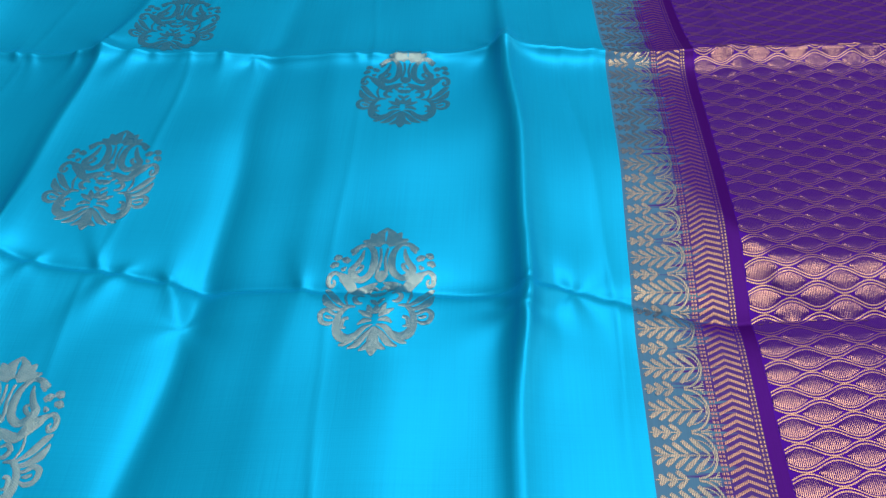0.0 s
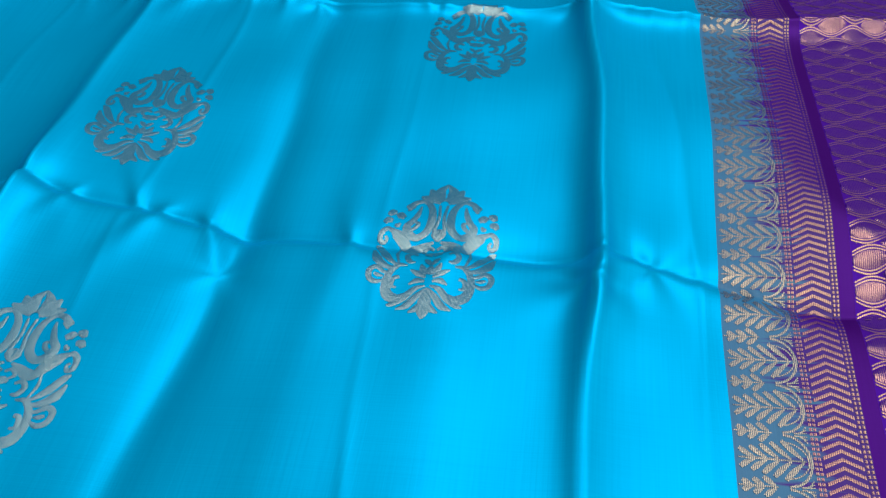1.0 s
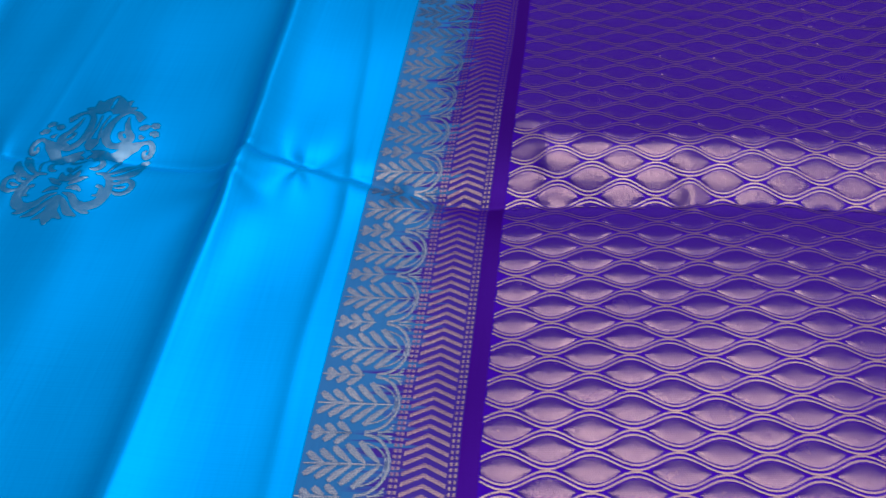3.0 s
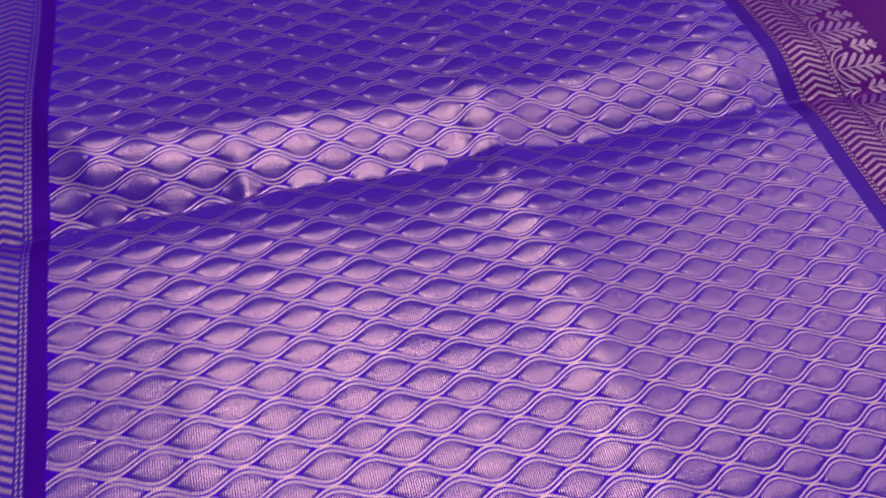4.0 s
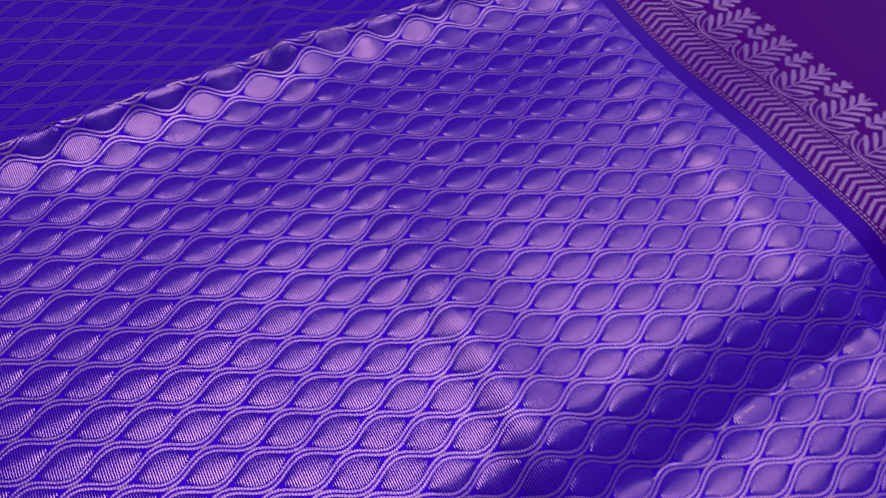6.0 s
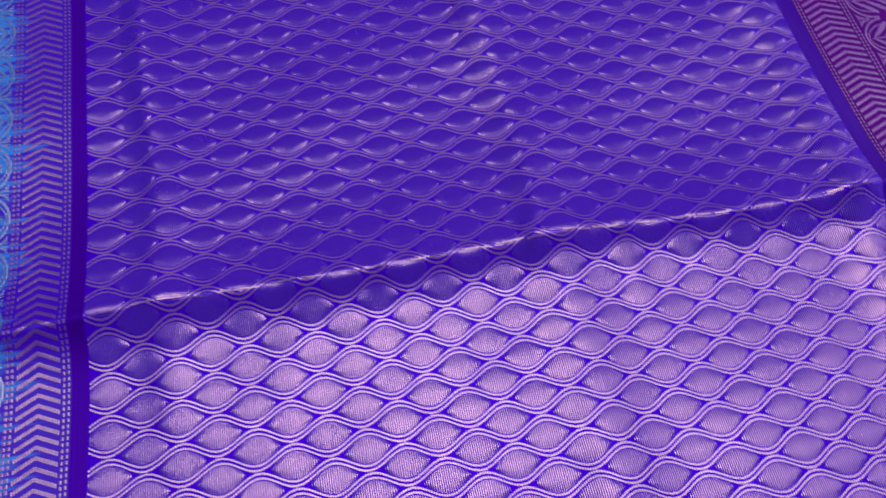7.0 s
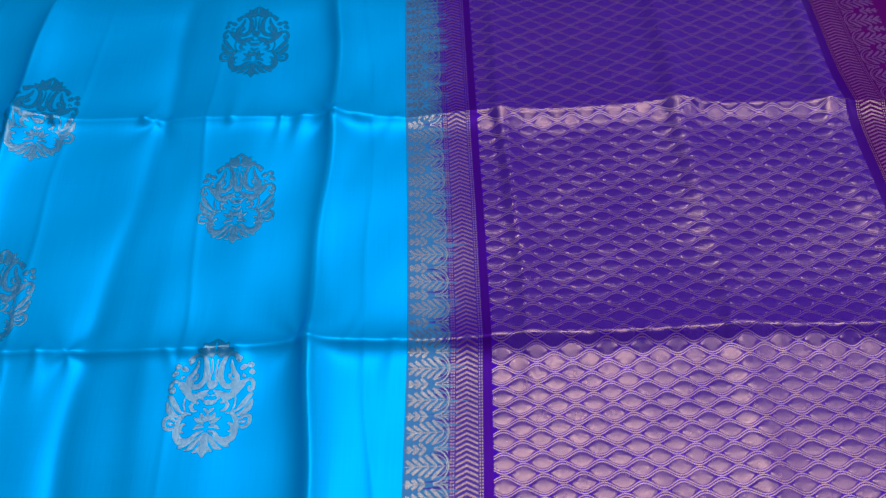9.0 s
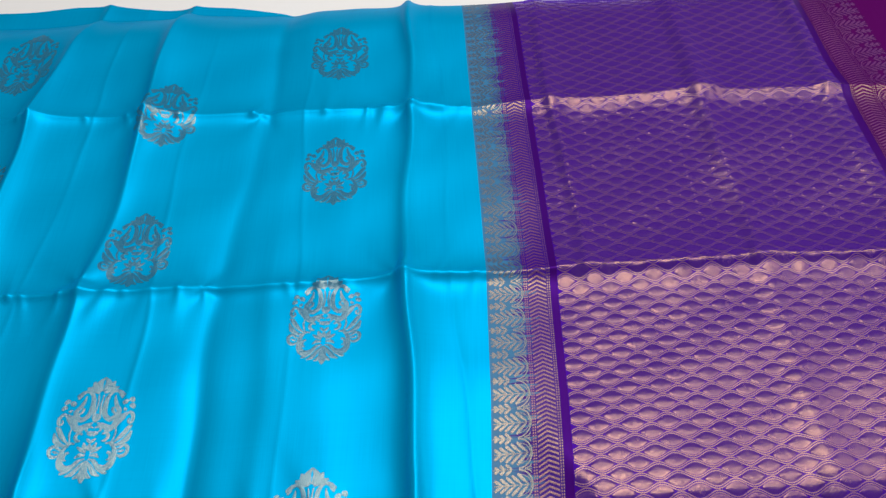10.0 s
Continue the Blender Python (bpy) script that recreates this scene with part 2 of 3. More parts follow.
def height(x, y):
    """The lie of the cloth: three cross folds, long creases and slack between them."""
    d1, d2, d3 = (y - fold_line(x, k) for k in (1, 2, 3))
    purple = np.clip((x + 0.03) / 0.06, 0, 1)
    # the sheet steps down at the first fold and falls on towards the near side
    rise = np.clip(d1 / (0.16 - 0.117 * purple), 0, 1)
    low = 0.0125 * (1 - rise * rise * (3 - 2 * rise)) + 0.016 * (1 - np.exp(-np.clip(-d1, 0, None) / 0.18))
    z = -low * (1 - 0.45 * np.clip((x + 0.02) / 0.14, 0, 1))
    z = z - 0.006 * purple * fold(d1, 0.013, 0.014) - 0.0050 * (1 - purple) * fold(d1, 0.004, 0.010)
    z = z + (0.011 * purple + 0.006 * bell(x + 0.09, 0.05)) * fold(d2, 0.012, 0.034) + 0.0058 * (1 - purple) * fold(d2, 0.006, 0.013)
    z = z + (0.008 * purple + 0.003 * bell(x + 0.12, 0.05)) * fold(d3, 0.011, 0.040) + 0.0052 * (1 - purple) * fold(d3, 0.007, 0.015)
    z = z - 0.028 * np.clip((y - 0.70) / 0.09, 0, 1) ** 2 - 0.026 * np.clip((x - 0.578) / 0.05, 0, 1) ** 2 - 0.005 * np.clip((x - 0.36) / 0.08, 0, 1) * bell(y - 0.20, 0.06)
    near_fold = bell(d1, 0.05) + bell(d2, 0.05) + bell(d3, 0.05)
    # long creases of the body: one steep flank, one slow
    for x0, lean, amp, wl, wr, ph in ((-0.127, 0.03, 0.0088, 0.012, 0.028, 0.3), (-0.123, 0.03, 0.0062, 0.005, 0.007, 0.3), (-0.129, 0.03, 0.0032, 0.005, 0.020, 0.3),
                                      (-0.316, 0.09, -0.0048, 0.020, 0.014, 1.1), (-0.322, 0.09, -0.0016, 0.004, 0.004, 1.1),
                                      (-0.465, 0.08, 0.0130, 0.018, 0.050, 2.0), (-0.461, 0.08, 0.0065, 0.005, 0.010, 2.0),
                                      (-0.60, 0.08, 0.0130, 0.020, 0.050, 3.0), (-0.596, 0.08, 0.0065, 0.005, 0.010, 3.0),
                                      (-0.245, 0.02, 0.0006, 0.002, 0.003, 4.0), (-0.395, 0.05, 0.0007, 0.002, 0.003, 5.0),
                                      (-0.078, 0.00, 0.0012, 0.003, 0.006, 0.8), (-0.53, 0.08, 0.0008, 0.003, 0.004, 1.8),
                                      (-0.205, 0.04, 0.0026, 0.030, 0.022, 2.2), (-0.262, 0.05, 0.0022, 0.016, 0.030, 0.2)):
        d = x - (x0 + lean * (y - 0.3) + 0.005 * np.sin(y * 13 + ph) + 0.0012 * np.sin(y * 41 + 2 * ph))
        swell = 0.62 + 0.30 * np.sin(y * 9.5 + ph) + 0.08 * np.sin(y * 29 + 3 * ph) + 0.35 * near_fold
        if amp < 0:
            z = z + amp * swell * np.exp(-soft_abs(d, 0.006) / np.where(d < 0, wl, wr))
        elif amp < 0.003 and wl > 0.01:
            z = z + amp * swell * np.exp(-(d / np.where(d < 0, wl, wr)) ** 2)
        else:
            z = z + amp * swell * fold(d, wl, wr)
    # puckers where the long creases meet the cross folds
    for px, py, a in ((-0.135, 0.014, 0.004), (-0.10, 0.028, 0.004), (-0.345, 0.010, 0.0015), (-0.14, 0.29, 0.004), (-0.34, 0.285, 0.003),
                      (-0.12, 0.54, 0.004), (-0.30, 0.545, 0.003), (-0.47, 0.30, 0.004), (-0.45, 0.55, 0.004)):
        dx, dy = x - px, y - py
        r = np.sqrt(dx * dx + dy * dy) + 1e-6
        z = z + 0.55 * a * np.exp(-r / 0.04) * (r / (r + 0.012)) * np.cos(4 * np.arctan2(dy, dx) + px * 60)
    # short tucks that run out of the cross folds
    tucks = random.Random(11)
    for k, count, lo, hi in ((1, 18, -0.62, -0.04), (2, 20, -0.62, -0.04), (3, 18, -0.62, -0.04), (1, 5, 0.04, 0.42), (2, 6, 0.04, 0.42), (3, 6, 0.04, 0.42)):
        for _ in range(count):
            px, way, slant = tucks.uniform(lo, hi), tucks.choice((-1, 1)), tucks.uniform(-0.5, 0.5)
            a, run, w = tucks.uniform(0.0007, 0.0023), tucks.uniform(0.015, 0.05), tucks.uniform(0.003, 0.007)
            d = (y - fold_line(x, k)) * way
            z = z + a * np.exp(-np.abs(d) / run) * np.where(d > -0.004, 1, np.exp((d + 0.004) / 0.004)) * bell(x - px - slant * d, w + 0.15 * np.abs(d))
    # creases of the pallu
    for x0, amp, wl, wr, near in ((0.243, 0.0085, 0.013, 0.020, 0.6), (0.400, 0.0080, 0.012, 0.017, 0.6), (0.060, 0.0055, 0.008, 0.013, 0.12), (0.150, 0.0010, 0.020, 0.012, 1.0)):
        d = x - (x0 + 0.003 * np.sin(y * 15 + x0 * 40) + 0.001 * np.sin(y * 47 + x0 * 70))
        z = z + amp * np.exp(-(d / np.where(d < 0, wl, wr)) ** 2) * purple * (0.8 + 0.25 * np.sin(y * 12 + x0 * 30)) * (near + (1 - near) * np.clip((y - 0.22) / 0.08, 0, 1))
    z = z + 0.0017 * np.sin(x * 19 + y * 6) * np.cos(y * 14 - x * 5) + 0.0007 * np.sin(x * 47 - y * 23) * np.cos(y * 37 + x * 11)
    return z


EDGES = [U_LO, -0.064, -0.027, 0.0, 0.0078, 0.4305, 0.4412, 0.4720, 0.5165, U_HI]


def spread(lo, hi):
    return np.linspace(lo, hi, max(2, int(round((hi - lo) / STEP)) + 1))


US = np.unique(np.round(np.concatenate([spread(a, b) for a, b in zip(EDGES, EDGES[1:])]), 6))
VS = spread(V_LO, V_HI)
GU, GV = np.meshgrid(US, VS, indexing="ij")
GX = GU + shift(GU, GV)
GY = GV + (0.055 * np.clip((-GX - 0.1) / 0.5, 0, 1) + 0.004 * np.sin(GX * 30)) * np.clip((GV - 0.56) / 0.19, 0, 1)
GZ = height(GX, GY)
GZ = np.maximum(GZ, FLOOR_Z + 0.0015)


def drape(u, v):
    """Places on the cloth's own facets for weave places u, v."""
    u, v = np.clip(np.asarray(u, float), US[0], US[-1]), np.clip(np.asarray(v, float), VS[0], VS[-1])
    i = np.clip(np.searchsorted(US, u, "right") - 1, 0, len(US) - 2)
    j = np.clip(np.searchsorted(VS, v, "right") - 1, 0, len(VS) - 2)
    a, b = (u - US[i]) / (US[i + 1] - US[i]), (v - VS[j]) / (VS[j + 1] - VS[j])
    out = []
    for g in (GX, GY, GZ):
        p00, p10, p01, p11 = g[i, j], g[i + 1, j], g[i, j + 1], g[i + 1, j + 1]
        low = p00 + a * (p10 - p00) + b * (p11 - p10)
        high = p00 + b * (p01 - p00) + a * (p11 - p01)
        out.append(np.where(a >= b, low, high))
    return np.stack(out, -1)


def mesh_object(name, verts, faces, uvs, mat, parent, label="", smooth=True):
    me = bpy.data.meshes.new(name)
    me.from_pydata([tuple(p) for p in verts], [], faces)
    layer = me.uv_layers.new(name="weave")
    idx = np.empty(len(me.loops), dtype=np.int32)
    me.loops.foreach_get("vertex_index", idx)
    layer.data.foreach_set("uv", np.asarray(uvs, dtype=np.float32)[idx].ravel())
    me.polygons.foreach_set("use_smooth", [smooth] * len(me.polygons))
    me.materials.append(mat)
    me.update()
    ob = new(name, me)
    ob.parent = parent
    if label:
        tagged(ob, label)
    return ob


sari = tagged(new("silk_sari"), "turquoise silk sari with purple gold-woven pallu spread on a white floor", "sari")


def cloth_band(name, lo, hi, mat, label):
    """One woven band of the sari, a doubled sheet with a hem thickness."""
    i0, i1 = int(np.argmin(abs(US - lo))), int(np.argmin(abs(US - hi)))
    nu, nv = i1 - i0 + 1, len(VS)
    top = np.stack([GX[i0:i1 + 1], GY[i0:i1 + 1], GZ[i0:i1 + 1]], -1).reshape(-1, 3)
    uv = np.stack([GU[i0:i1 + 1], GV[i0:i1 + 1]], -1).reshape(-1, 2)
    n = nu * nv
    faces = []
    for i in range(nu - 1):
        for j in range(nv - 1):
            a = i * nv + j
            b, c, d = a + nv, a + nv + 1, a + 1
            faces += [(a, b, c), (a, c, d)]
    rim = [i * nv for i in range(nu)] + [(nu - 1) * nv + j for j in range(1, nv)] + [i * nv + nv - 1 for i in range(nu - 2, -1, -1)] + [j for j in range(nv - 2, 0, -1)]
    m = len(rim)
    hem, hem_uv = top[rim], uv[rim]
    for a in range(m):
        b = (a + 1) % m
        faces.append((n + b, n + a, n + a + m, n + b + m))
    return mesh_object(name, np.concatenate([top, hem, hem - (0, 0, 0.0007)]), faces, np.concatenate([uv, hem_uv, hem_uv]), mat, sari, label)


body = cloth_band("body", EDGES[0], EDGES[1], silk_blue, "creased turquoise blue silk body")
leaf_border = cloth_band("leaf_border", EDGES[1], EDGES[2], silk_border, "grey-blue silk border with gold leaves")
chevron_band = cloth_band("chevron_band", EDGES[2], EDGES[3], silk_border, "purple silk band with gold chevrons")
stripe = cloth_band("stripe", EDGES[3], EDGES[4], silk_stripe, "plain dark purple stripe")
pallu = cloth_band("pallu", EDGES[4], EDGES[5], silk_purple, "purple silk pallu with rose-gold ogee lattice")
stripe_end = cloth_band("stripe", EDGES[5], EDGES[6], silk_stripe, "plain dark purple stripe")
chevron_end = cloth_band("chevron_band", EDGES[6], EDGES[7], silk_end, "plum silk band with gold chevrons")
leaf_end = cloth_band("leaf_border", EDGES[7], EDGES[8], silk_end, "plum silk border with gold leaves")
end_panel = cloth_band("end_panel", EDGES[8], EDGES[9], silk_end, "plain plum silk end")

# ---- woven motifs, lying on the cloth ----


class Threads:
    """Gathers raised ribbons of metal thread in weave places."""

    def __init__(self):
        self.verts, self.faces, self.uvs, self.count = [], [], [], 0

    def grid(self, u, v, lift):
        """u, v, lift: arrays (n, m)."""
        n, m = u.shape
        p = drape(u.ravel(), v.ravel())
        p[:, 2] += lift.ravel()
        self.verts.append(p)
        self.uvs.append(np.stack([u.ravel(), v.ravel()], -1))
        for i in range(n - 1):
            for j in range(m - 1):
                a = self.count + i * m + j
                self.faces.append((a, a + m, a + m + 1, a + 1))
        self.count += n * m

    def ribbon(self, pts, widths, lift=0.00026, n=None):
        pts = smooth_line(np.asarray(pts, float), n)
        t = np.linspace(0, 1, len(pts))
        w = np.interp(t, np.linspace(0, 1, len(widths)), widths)[:, None]
        tan = np.gradient(pts, axis=0)
        tan /= np.maximum(np.linalg.norm(tan, axis=1, keepdims=True), 1e-9)
        nor = np.stack([tan[:, 1], -tan[:, 0]], -1)
        rows = np.stack([pts + nor * w * s for s in (-0.5, 0.0, 0.5)], 1)
        lifts = np.tile(np.array([0.00018, lift, 0.00018]), (len(pts), 1))
        self.grid(rows[:, :, 0], rows[:, :, 1], lifts)

    def done(self, name, mat, parent, label=""):
        return mesh_object(name, np.concatenate(self.verts), self.faces, np.concatenate(self.uvs), mat, parent, label)


def smooth_line(p, n=None):
    """A smooth line through the given points."""
    if len(p) == 2:
        return np.linspace(p[0], p[1], n or 6)
    q = np.concatenate([[2 * p[0] - p[1]], p, [2 * p[-1] - p[-2]]])
    per = max(2, (n or 6 * (len(p) - 1)) // (len(p) - 1))
    out = []
    for i in range(len(p) - 1):
        a, b, c, d = q[i:i + 4]
        for t in np.linspace(0, 1, per, endpoint=False):
            out.append(0.5 * (2 * b + (c - a) * t + (2 * a - 5 * b + 4 * c - d) * t * t + (3 * b - a - 3 * c + d) * t ** 3))
    return np.array(out + [p[-1]])


# half of the flower motif: line, then widths along it, in half widths and heights
FLOWER = [
    # crown
    ("0,.86 .10,.90 .11,.945 0,1.0", ".03 .17 .15 .03"),
    (".05,.85 .19,.90 .30,.955", ".10 .24 .04"),
    (".06,.845 .26,.875 .45,.895", ".08 .17 .04"),
    # scrolled paisley, its bulb and its hook
    (".62,.80 .52,.845 .35,.855 .21,.80 .17,.71 .22,.625 .38,.58 .54,.61 .59,.66 .51,.70 .43,.76 .40,.815", ".11 .10 .07 .10 .13 .12 .12 .13 .12 .10 .08 .03"),
    (".55,.795 .60,.81 .65,.80", ".12 .16 .10"),
    (".54,.625 .43,.655 .40,.685 .47,.695", ".06 .07 .07 .03"),
    # stem
    (".07,.82 .045,.72 .09,.62 .03,.565", ".04 .05 .06 .05"),
    ("0,.635 .04,.60 .0,.555", ".03 .16 .04"),
    # small blossom at the shoulder
    (".66,.725 .74,.745 .80,.735", ".08 .13 .10"), (".82,.765 .90,.765 .95,.74", ".07 .13 .07"), (".86,.70 .94,.705 1.0,.68", ".07 .12 .07"),
    (".72,.685 .76,.665 .80,.675", ".04 .08 .04"),
    (".78,.605 .90,.64 1.0,.61 1.01,.56 .94,.54 .89,.565 .93,.585", ".04 .08 .09 .08 .07 .05 .04"),
    # wing
    (".06,.55 .22,.525 .38,.495 .50,.505 .60,.555 .72,.60 .84,.64", ".04 .11 .18 .14 .18 .17 .04"),
    # side leaves
    (".50,.35 .66,.375 .82,.43 .95,.495 1.04,.52", ".03 .06 .12 .11 .03"),
    (".55,.335 .76,.345 .95,.395 1.04,.465", ".03 .09 .14 .04"),
    (".60,.50 .62,.44 .56,.37", ".03 .05 .03"),
    (".64,.305 .78,.305 .92,.335 1.03,.31 1.0,.255 .88,.235 .76,.25", ".03 .06 .08 .09 .08 .08 .04"),
    (".78,.275 .86,.28 .94,.29", ".03 .07 .04"),
    # large comma leaf and its hook
    (".40,.355 .56,.355 .68,.30 .71,.225 .64,.155 .48,.13 .32,.165", ".03 .08 .10 .12 .16 .16 .04"),
    (".50,.275 .59,.265 .61,.215 .52,.205", ".06 .07 .07 .03"),
    # inner filigree
    (".02,.50 .12,.515 .20,.485 .12,.46", ".04 .06 .06 .03"),
    ("0,.445 .07,.45 .15,.445", ".12 .12 .04"),
    (".26,.44 .36,.455 .44,.425 .38,.385 .28,.38", ".04 .07 .08 .08 .03"),
    ("0,.36 .07,.385 .13,.40", ".05 .08 .03"),
    # centre flower
    ("0,.29 .03,.32 0,.35", ".03 .08 .03"), (".05,.29 .13,.33 .17,.365", ".03 .10 .03"), (".06,.27 .20,.30 .33,.325", ".04 .10 .03"), (".06,.245 .20,.25 .32,.225", ".04 .10 .03"),
    # hanging leaves and base
    (".04,.215 .20,.195 .36,.135 .52,.095 .62,.085", ".03 .09 .12 .09 .03"),
    (".03,.195 .15,.145 .29,.085 .45,.06", ".03 .10 .12 .03"),
    ("0,.20 .035,.12 .075,.05", ".04 .12 .08"), (".05,.09 .14,.06 .24,.04", ".10 .10 .03"), ("0,.09 .03,.045 0,.0", ".06 .12 .03"),
]


def flower(u0, v0, lean=0.0):
    th = Threads()
    for line, widths in FLOWER:
        pts = np.array([[float(c) for c in q.split(",")] for q in line.split()])
        wid = np.array([float(c) for c in widths.split()]) * 0.040
        for side in (-1, 1):
            a, b = pts[:, 0] * side * 0.0335, pts[:, 1] * 0.104
            th.ribbon(np.stack([u0 + a + lean * b, v0 + b], -1), wid, 0.00036)
    return th.done("flower_motif", zari_body, body)


for u0, tip in ((-0.224, 0.085), (-0.432, -0.018), (-0.640, 0.085), (-0.845, -0.018)):
    for k in range(-1 if tip < 0 else 0, 5):
        v0 = tip + 0.2055 * k - 0.102
        if V_LO + 0.01 < v0 and v0 + 0.104 < V_HI - 0.002:
            flower(u0, v0)


def leaf(u_tip, u_root, v0, size, name, mat, parent):
    """A leaf spray: a stem with paired leaflets that point to the tip."""
    th = Threads()
    s = u_tip - u_root
    th.ribbon([(u_root, v0), (u_tip, v0)], [0.0007, 0.0008, 0.0016, 0.0006], n=8)
    pairs = 5 if size > 0.01 else 3
    for i in range(pairs):
        f = (i + 0.2) / pairs
        reach = size * (0.98 - 0.62 * f)
        for side in (-1, 1):
            a = (u_root + s * (f * 0.9), v0 + side * 0.0006)
            b = (u_root + s * (f * 0.86 + 0.15), v0 + side * reach * 0.5)
            c = (u_root + s * (f * 0.80 + 0.30), v0 + side * reach)
            th.ribbon([a, b, c], [0.0009, 0.0022, 0.0030, 0.0020], n=8)
    return th.done(name, mat, parent)


def arch(u_tip, u_back, v0, half, mat, parent):
    """The rounded double frame behind each leaf, with small spurs between two frames."""
    th = Threads()
    s = u_tip - u_back
    for k, w in ((1.0, 0.0013), (0.72, 0.0007)):
        pts = []
        for a in np.linspace(-1.35, 1.35, 9):
            pts.append((u_back + s * (0.62 - 0.62 * math.cos(a * 1.15)) + (1 - k) * s * 0.22, v0 + half * k * math.sin(a * 1.15)))
        th.ribbon(pts, [w, w], n=32)
    for f in (0.05, 0.22, 0.4):
        th.ribbon([(u_back + s * 0.02, v0 + half * (1 - f * 0.7)), (u_back + s * (0.36 - f * 0.5), v0 + half)], [0.0006, 0.0009], n=4)
        th.ribbon([(u_back + s * 0.02, v0 - half * (1 - f * 0.7)), (u_back + s * (0.36 - f * 0.5), v0 - half)], [0.0006, 0.0009], n=4)
    return th.done("leaf_arch", mat, parent)


LEAF = 0.0283
n_leaf = int((V_HI - V_LO - 0.03) / LEAF)
for k in range(n_leaf):
    v0 = -0.025 + LEAF * (k - int((0.33 - 0.030) / LEAF))
    for sgn, back, wide, mat, par in ((-1, -0.0275, 1.0, zari_leaf, leaf_border), (1, 0.4725, 1.18, zari_end, leaf_end)):
        reach = sgn * wide
        leaf(back + reach * 0.0350, back + reach * 0.0030, v0, 0.0108, "leaf_motif", mat, par)
        leaf(back + reach * 0.0360, back + reach * 0.0175, v0 + LEAF / 2, 0.0052, "bud_motif", mat, par)
        arch(back + reach * 0.020, back + reach * 0.0005, v0, LEAF * 0.48, mat, par)

CHEV = LEAF / 6.3
for lo, hi, par, mat in ((-0.027, 0.0, chevron_band, zari_end), (0.4412, 0.4720, chevron_end, zari_end)):
    a, b, mid = lo + 0.0045, hi - 0.0045, (lo + hi) / 2
    for k in range(int((V_HI - V_LO - 0.02) / CHEV)):
        v0 = V_LO + 0.006 + CHEV * k
        th = Threads()
        for e0, e1 in ((a, mid), (mid, b)):
            rise = 0.0046
            z0, z1 = (0, rise) if e0 == a else (rise, 0)
            u = np.linspace(e0, e1, 6)
            base = v0 + np.linspace(z0, z1, 6)
            th.grid(np.stack([u, u, u], 1), np.stack([base + 0.0019, base + 0.00095, base], 1), np.tile([0.00018, 0.00026, 0.00018], (6, 1)))
        th.done("chevron", mat, par)
    for x0 in (lo + 0.0008, lo + 0.0028, hi - 0.0030, hi - 0.0010):
        th = Threads()
        for v0 in np.arange(V_LO + 0.004, V_HI - 0.004, 0.0026):
            u = np.array([[x0 - 0.0006, x0 + 0.0006]] * 2)
            v = np.array([[v0, v0], [v0 + 0.0015, v0 + 0.0015]])
            th.grid(u, v, np.full((2, 2), 0.0003))
        tagged(th.done("dotted_line", mat, par), "fine dotted gold line", kind="stuff")

# ---- the ogee lattice of the pallu ----
PITCH, AMP, EYE = 0.0330, 0.0031, 0.0108
P_LO, P_HI = 0.0083, 0.4300


def row(k):
    """Where weft row k of the lattice lies: the rows close up where the cloth is drawn into the folds."""
    return np.interp(k, [-42, 1.2, 30, 58, 88], [0.010 - 43.2 * 0.0089, 0.010, 0.2815, 0.5390, 0.803])


def wave(u, k):
    return row(k) + (-1) ** k * AMP * np.cos(2 * math.pi * (u - 0.0335) / PITCH)


k_lo = min(k for k in range(-42, 88) if row(k) > V_LO + 0.006)
k_hi = max(k for k in range(-42, 88) if row(k + 1) < V_HI - 0.006)
far_eyes = Threads()
for k in range(k_lo, k_hi):
    th = Threads()
    us = np.linspace(P_LO, P_HI, 150)
    for side in (-1, 1):
        c = wave(us, k) + side * 0.00100
        th.grid(np.stack([us] * 3, 1), np.stack([c + 0.00045, c, c - 0.00045], 1), np.tile([0.00022, 0.00025, 0.00022], (150, 1)))
    th.done("wave_line", zari_wave, pallu)
    # eyes between this wave and the next
    first = 0.0335 + (PITCH / 2 if k % 2 == 0 else 0.0)
    for i in range(-2, 14):
        c = first + i * PITCH
        lo, hi = max(c - EYE, P_LO), min(c + EYE, P_HI)
        if hi - lo < 0.004:
            continue
        u = np.linspace(lo, hi, 15)
        bot, top = wave(u, k) + 0.0021, wave(u, k + 1) - 0.0021
        round_end = np.sqrt(np.clip(np.cos(0.5 * math.pi * (u - c) / EYE), 0, 1))
        gap = np.minimum(np.maximum(top - bot, 0.0002), 0.0116 * round_end + 0.0002)
        mid = (top + bot) / 2
        f = np.array([0.0, 0.2, 0.5, 0.8, 1.0])
        vv = mid[:, None] + gap[:, None] * (0.5 - f)[None, :]
        lift = 0.00012 + 0.00040 * np.sin(math.pi * f)[None, :] * np.minimum(1, gap / 0.004)[:, None]
        near = -0.09 < row(k) < 0.130 and 0.02 < c < 0.42
        eye = Threads() if near else far_eyes
        eye.grid(np.repeat(u[:, None], 5, 1), vv, lift)
        if near:
            eye.done("lattice_eye", zari_lattice, pallu)
tagged(far_eyes.done("lattice_weave", zari_lattice, pallu), "rose-gold eye shapes of the far lattice", kind="stuff")

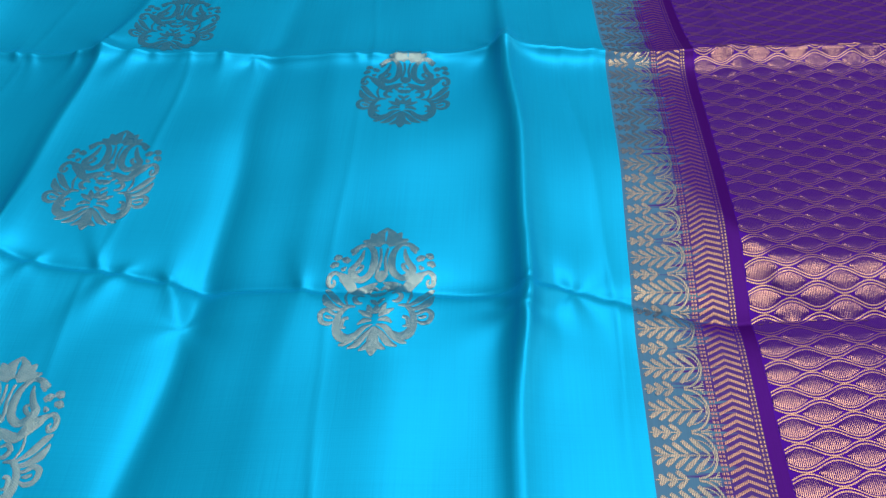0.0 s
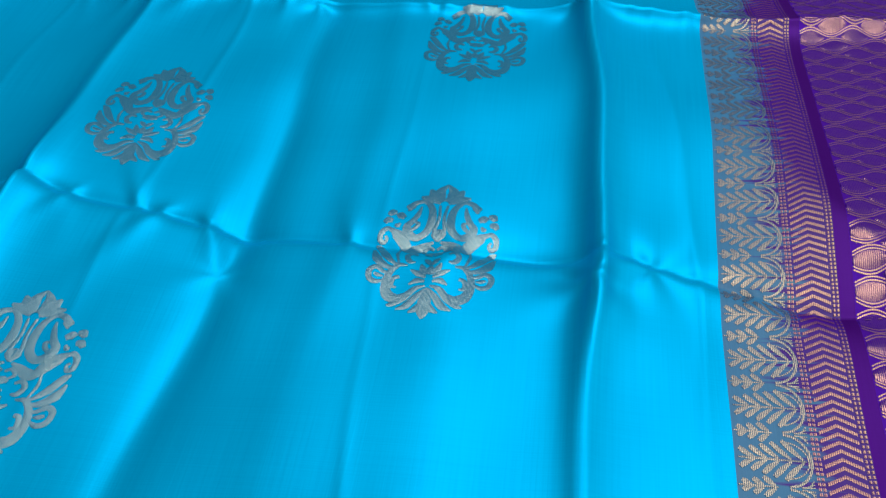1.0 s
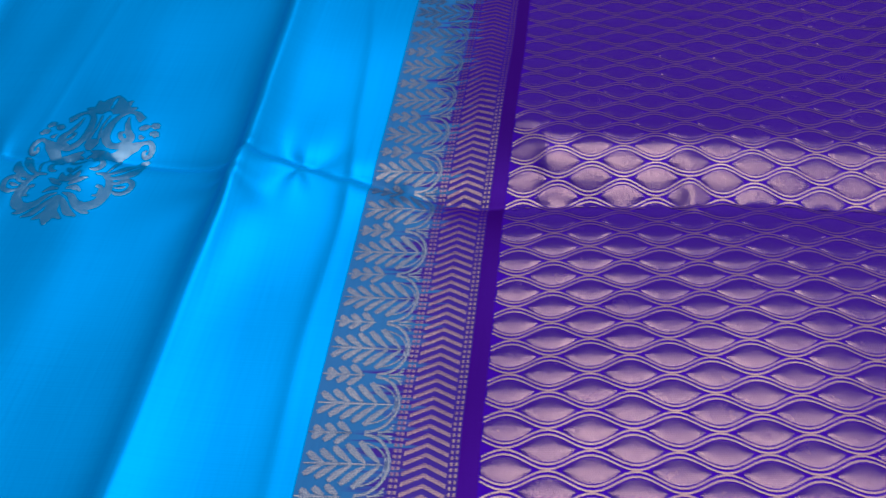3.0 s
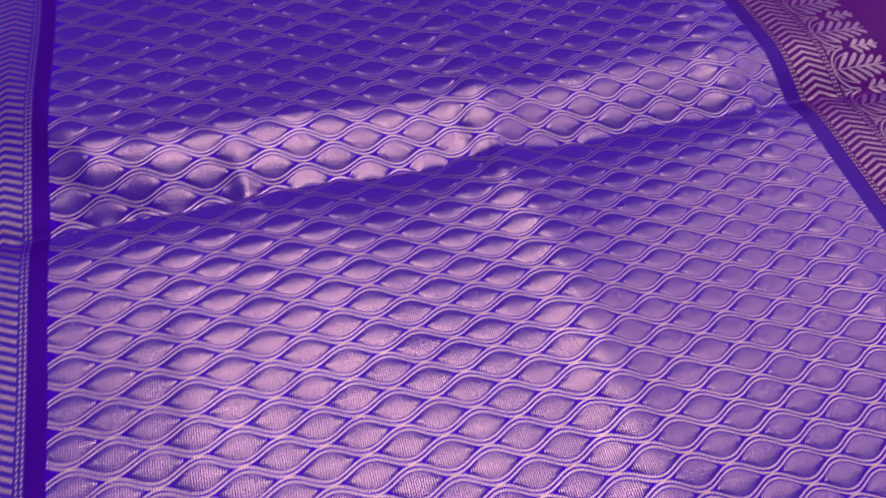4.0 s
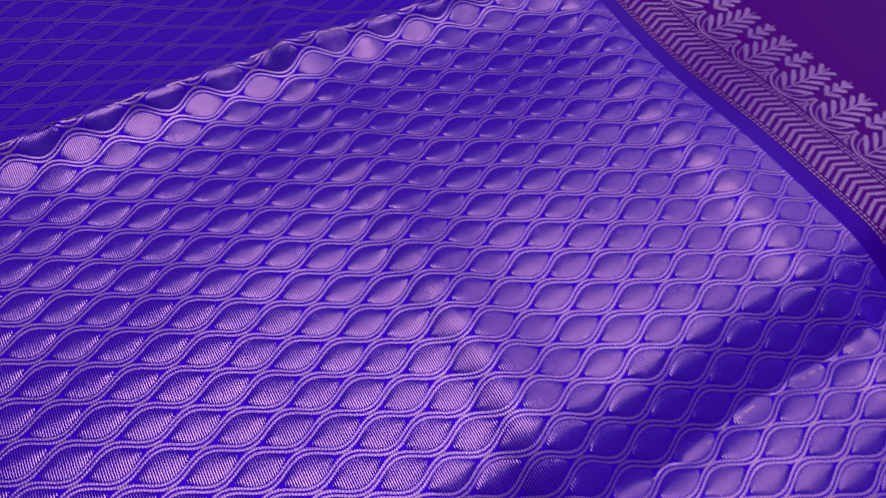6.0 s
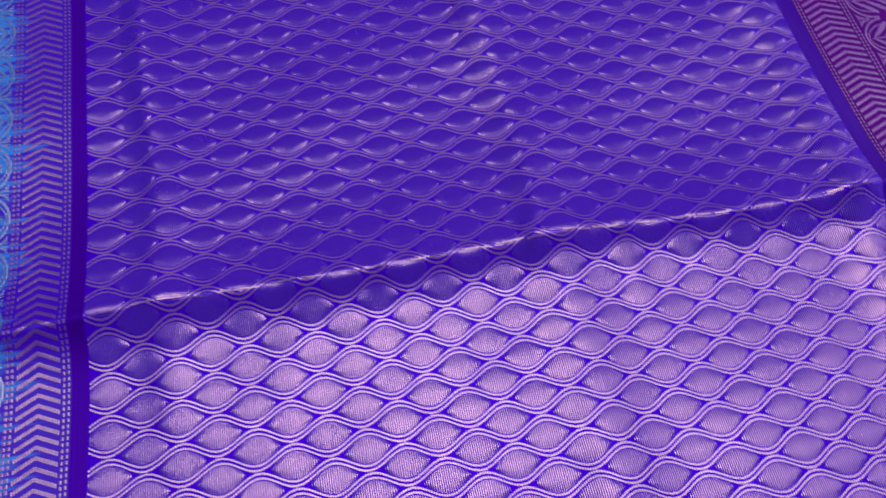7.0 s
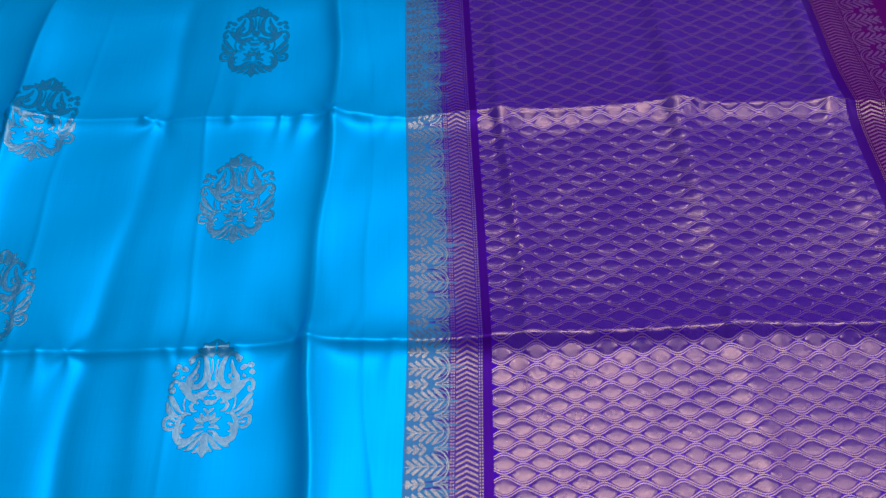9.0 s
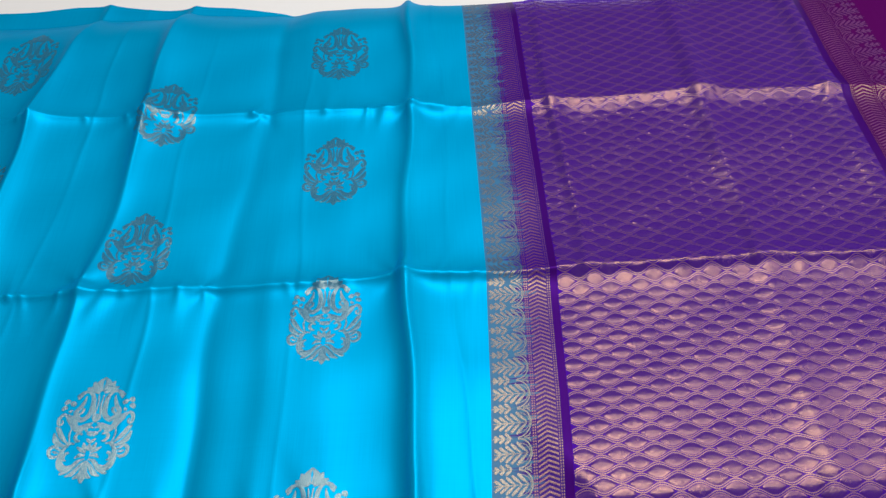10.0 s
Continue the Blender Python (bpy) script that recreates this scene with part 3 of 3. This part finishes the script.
# added gold dashes that stand in for the zari's glints along the folds
glints = random.Random(7)
for k, v_near, off, low, gaps in ((1, 0.010, -0.0012, 0.0009, (0.003, 0.006, 0.012, 0.02)), (2, 0.281, -0.0008, 0.0006, (0.001, 0.002, 0.009)), (3, 0.539, -0.0008, 0.0006, (0.002, 0.005, 0.014))):
    th = Threads()
    u0 = 0.012
    while u0 < 0.422:
        run = glints.uniform(0.0015, 0.006) * (1 if k == 1 else 2.2)
        us = np.linspace(u0, u0 + run, 6)
        vs = fold_line(us + shift(us, np.full(6, v_near)), k) + off + glints.uniform(-.0006, .0006)
        wid = glints.uniform(0.0004, 0.0009)
        th.grid(np.stack([us] * 2, 1), np.stack([vs + wid, vs], 1), np.full((6, 2), low))
        u0 += run + glints.choice(gaps) * glints.uniform(0.7, 1.4)
    tagged(th.done("fold_glint", zari_wave, pallu), "gold dashes standing in for zari glints along the fold", kind="stuff")

# ---- knotted fringe at the sari's end ----


def strand(name, pts, radius, parent, mat):
    """One twisted thread of the fringe."""
    pts = smooth_line(np.asarray(pts, float), 5 * (len(pts) - 1))
    verts, faces, n = [], [], 6
    for i, p in enumerate(pts):
        t = pts[min(i + 1, len(pts) - 1)] - pts[max(i - 1, 0)]
        t = t / max(np.linalg.norm(t), 1e-9)
        a = np.cross(t, (0, 0, 1.0))
        a = a / max(np.linalg.norm(a), 1e-9)
        b = np.cross(a, t)
        r = radius * (1 + 0.22 * math.sin(i * 1.9))
        for j in range(n):
            w = 2 * math.pi * j / n + i * 0.5
            verts.append(p + r * (a * math.cos(w) + b * math.sin(w)))
    for i in range(len(pts) - 1):
        for j in range(n):
            faces.append((i * n + j, i * n + (j + 1) % n, (i + 1) * n + (j + 1) % n, (i + 1) * n + j))
    return mesh_object(name, verts, faces, np.zeros((len(verts), 2)), mat, parent)


def knot(name, place, size, parent, mat):
    bm = bmesh.new()
    bmesh.ops.create_icosphere(bm, subdivisions=2, radius=size)
    for vert in bm.verts:
        vert.co = Vector((vert.co.x * 1.35, vert.co.y, vert.co.z * 0.8)) * (1 + 0.12 * math.sin(vert.co.x * 2600 + vert.co.y * 1900)) + Vector(place)
    me = bpy.data.meshes.new(name)
    bm.to_mesh(me)
    bm.free()
    me.materials.append(mat)
    ob = new(name, me)
    ob.parent = parent
    return ob


rng = random.Random(4)
for k in range(31):
    v0 = -0.28 + 0.0335 * k
    edge = drape([U_HI] * 3, [v0, v0 + 0.013, v0 + 0.026])
    tassel = new("tassel")
    tassel.parent = sari
    tagged(tassel, "knotted royal blue thread tassel")
    z = FLOOR_Z + 0.0034
    kx, ky = edge[1][0] + 0.013 + rng.uniform(-.002, .003), edge[1][1] + rng.uniform(-.004, .004)
    for i in range(3):
        bow = (i - 1) * 0.005 + rng.uniform(-.002, .002)
        strand("thread", [edge[i] - (0.002, 0, 0), (edge[i][0] + 0.006, edge[i][1] * 0.6 + ky * 0.4 + bow, z + 0.003), (kx, ky, z + 0.001)], 0.0013, tassel, tassel_thread)
    knot("knot", (kx + 0.002, ky, z + 0.001), 0.0044, tassel, tassel_thread)
    for way in (-1, 1):
        bend = way * rng.uniform(0.008, 0.02)
        end = (kx + 0.040 + rng.uniform(-.006, .006), ky + bend * 1.5)
        strand("cord", [(kx + 0.003, ky, z), (kx + 0.014, ky + bend * 0.8, z + 0.002), (kx + 0.028, ky + bend * 1.35, z), (*end, z)], 0.0021, tassel, tassel_thread)
        knot("knot", (*end, z), 0.0030, tassel, tassel_thread)
        for _ in range(3):
            sway = rng.uniform(-.006, .006)
            strand("thread", [(*end, z), (end[0] + 0.008, end[1] + sway * 0.6, z), (end[0] + 0.017, end[1] + sway, z - 0.001)], 0.0007, tassel, tassel_thread)
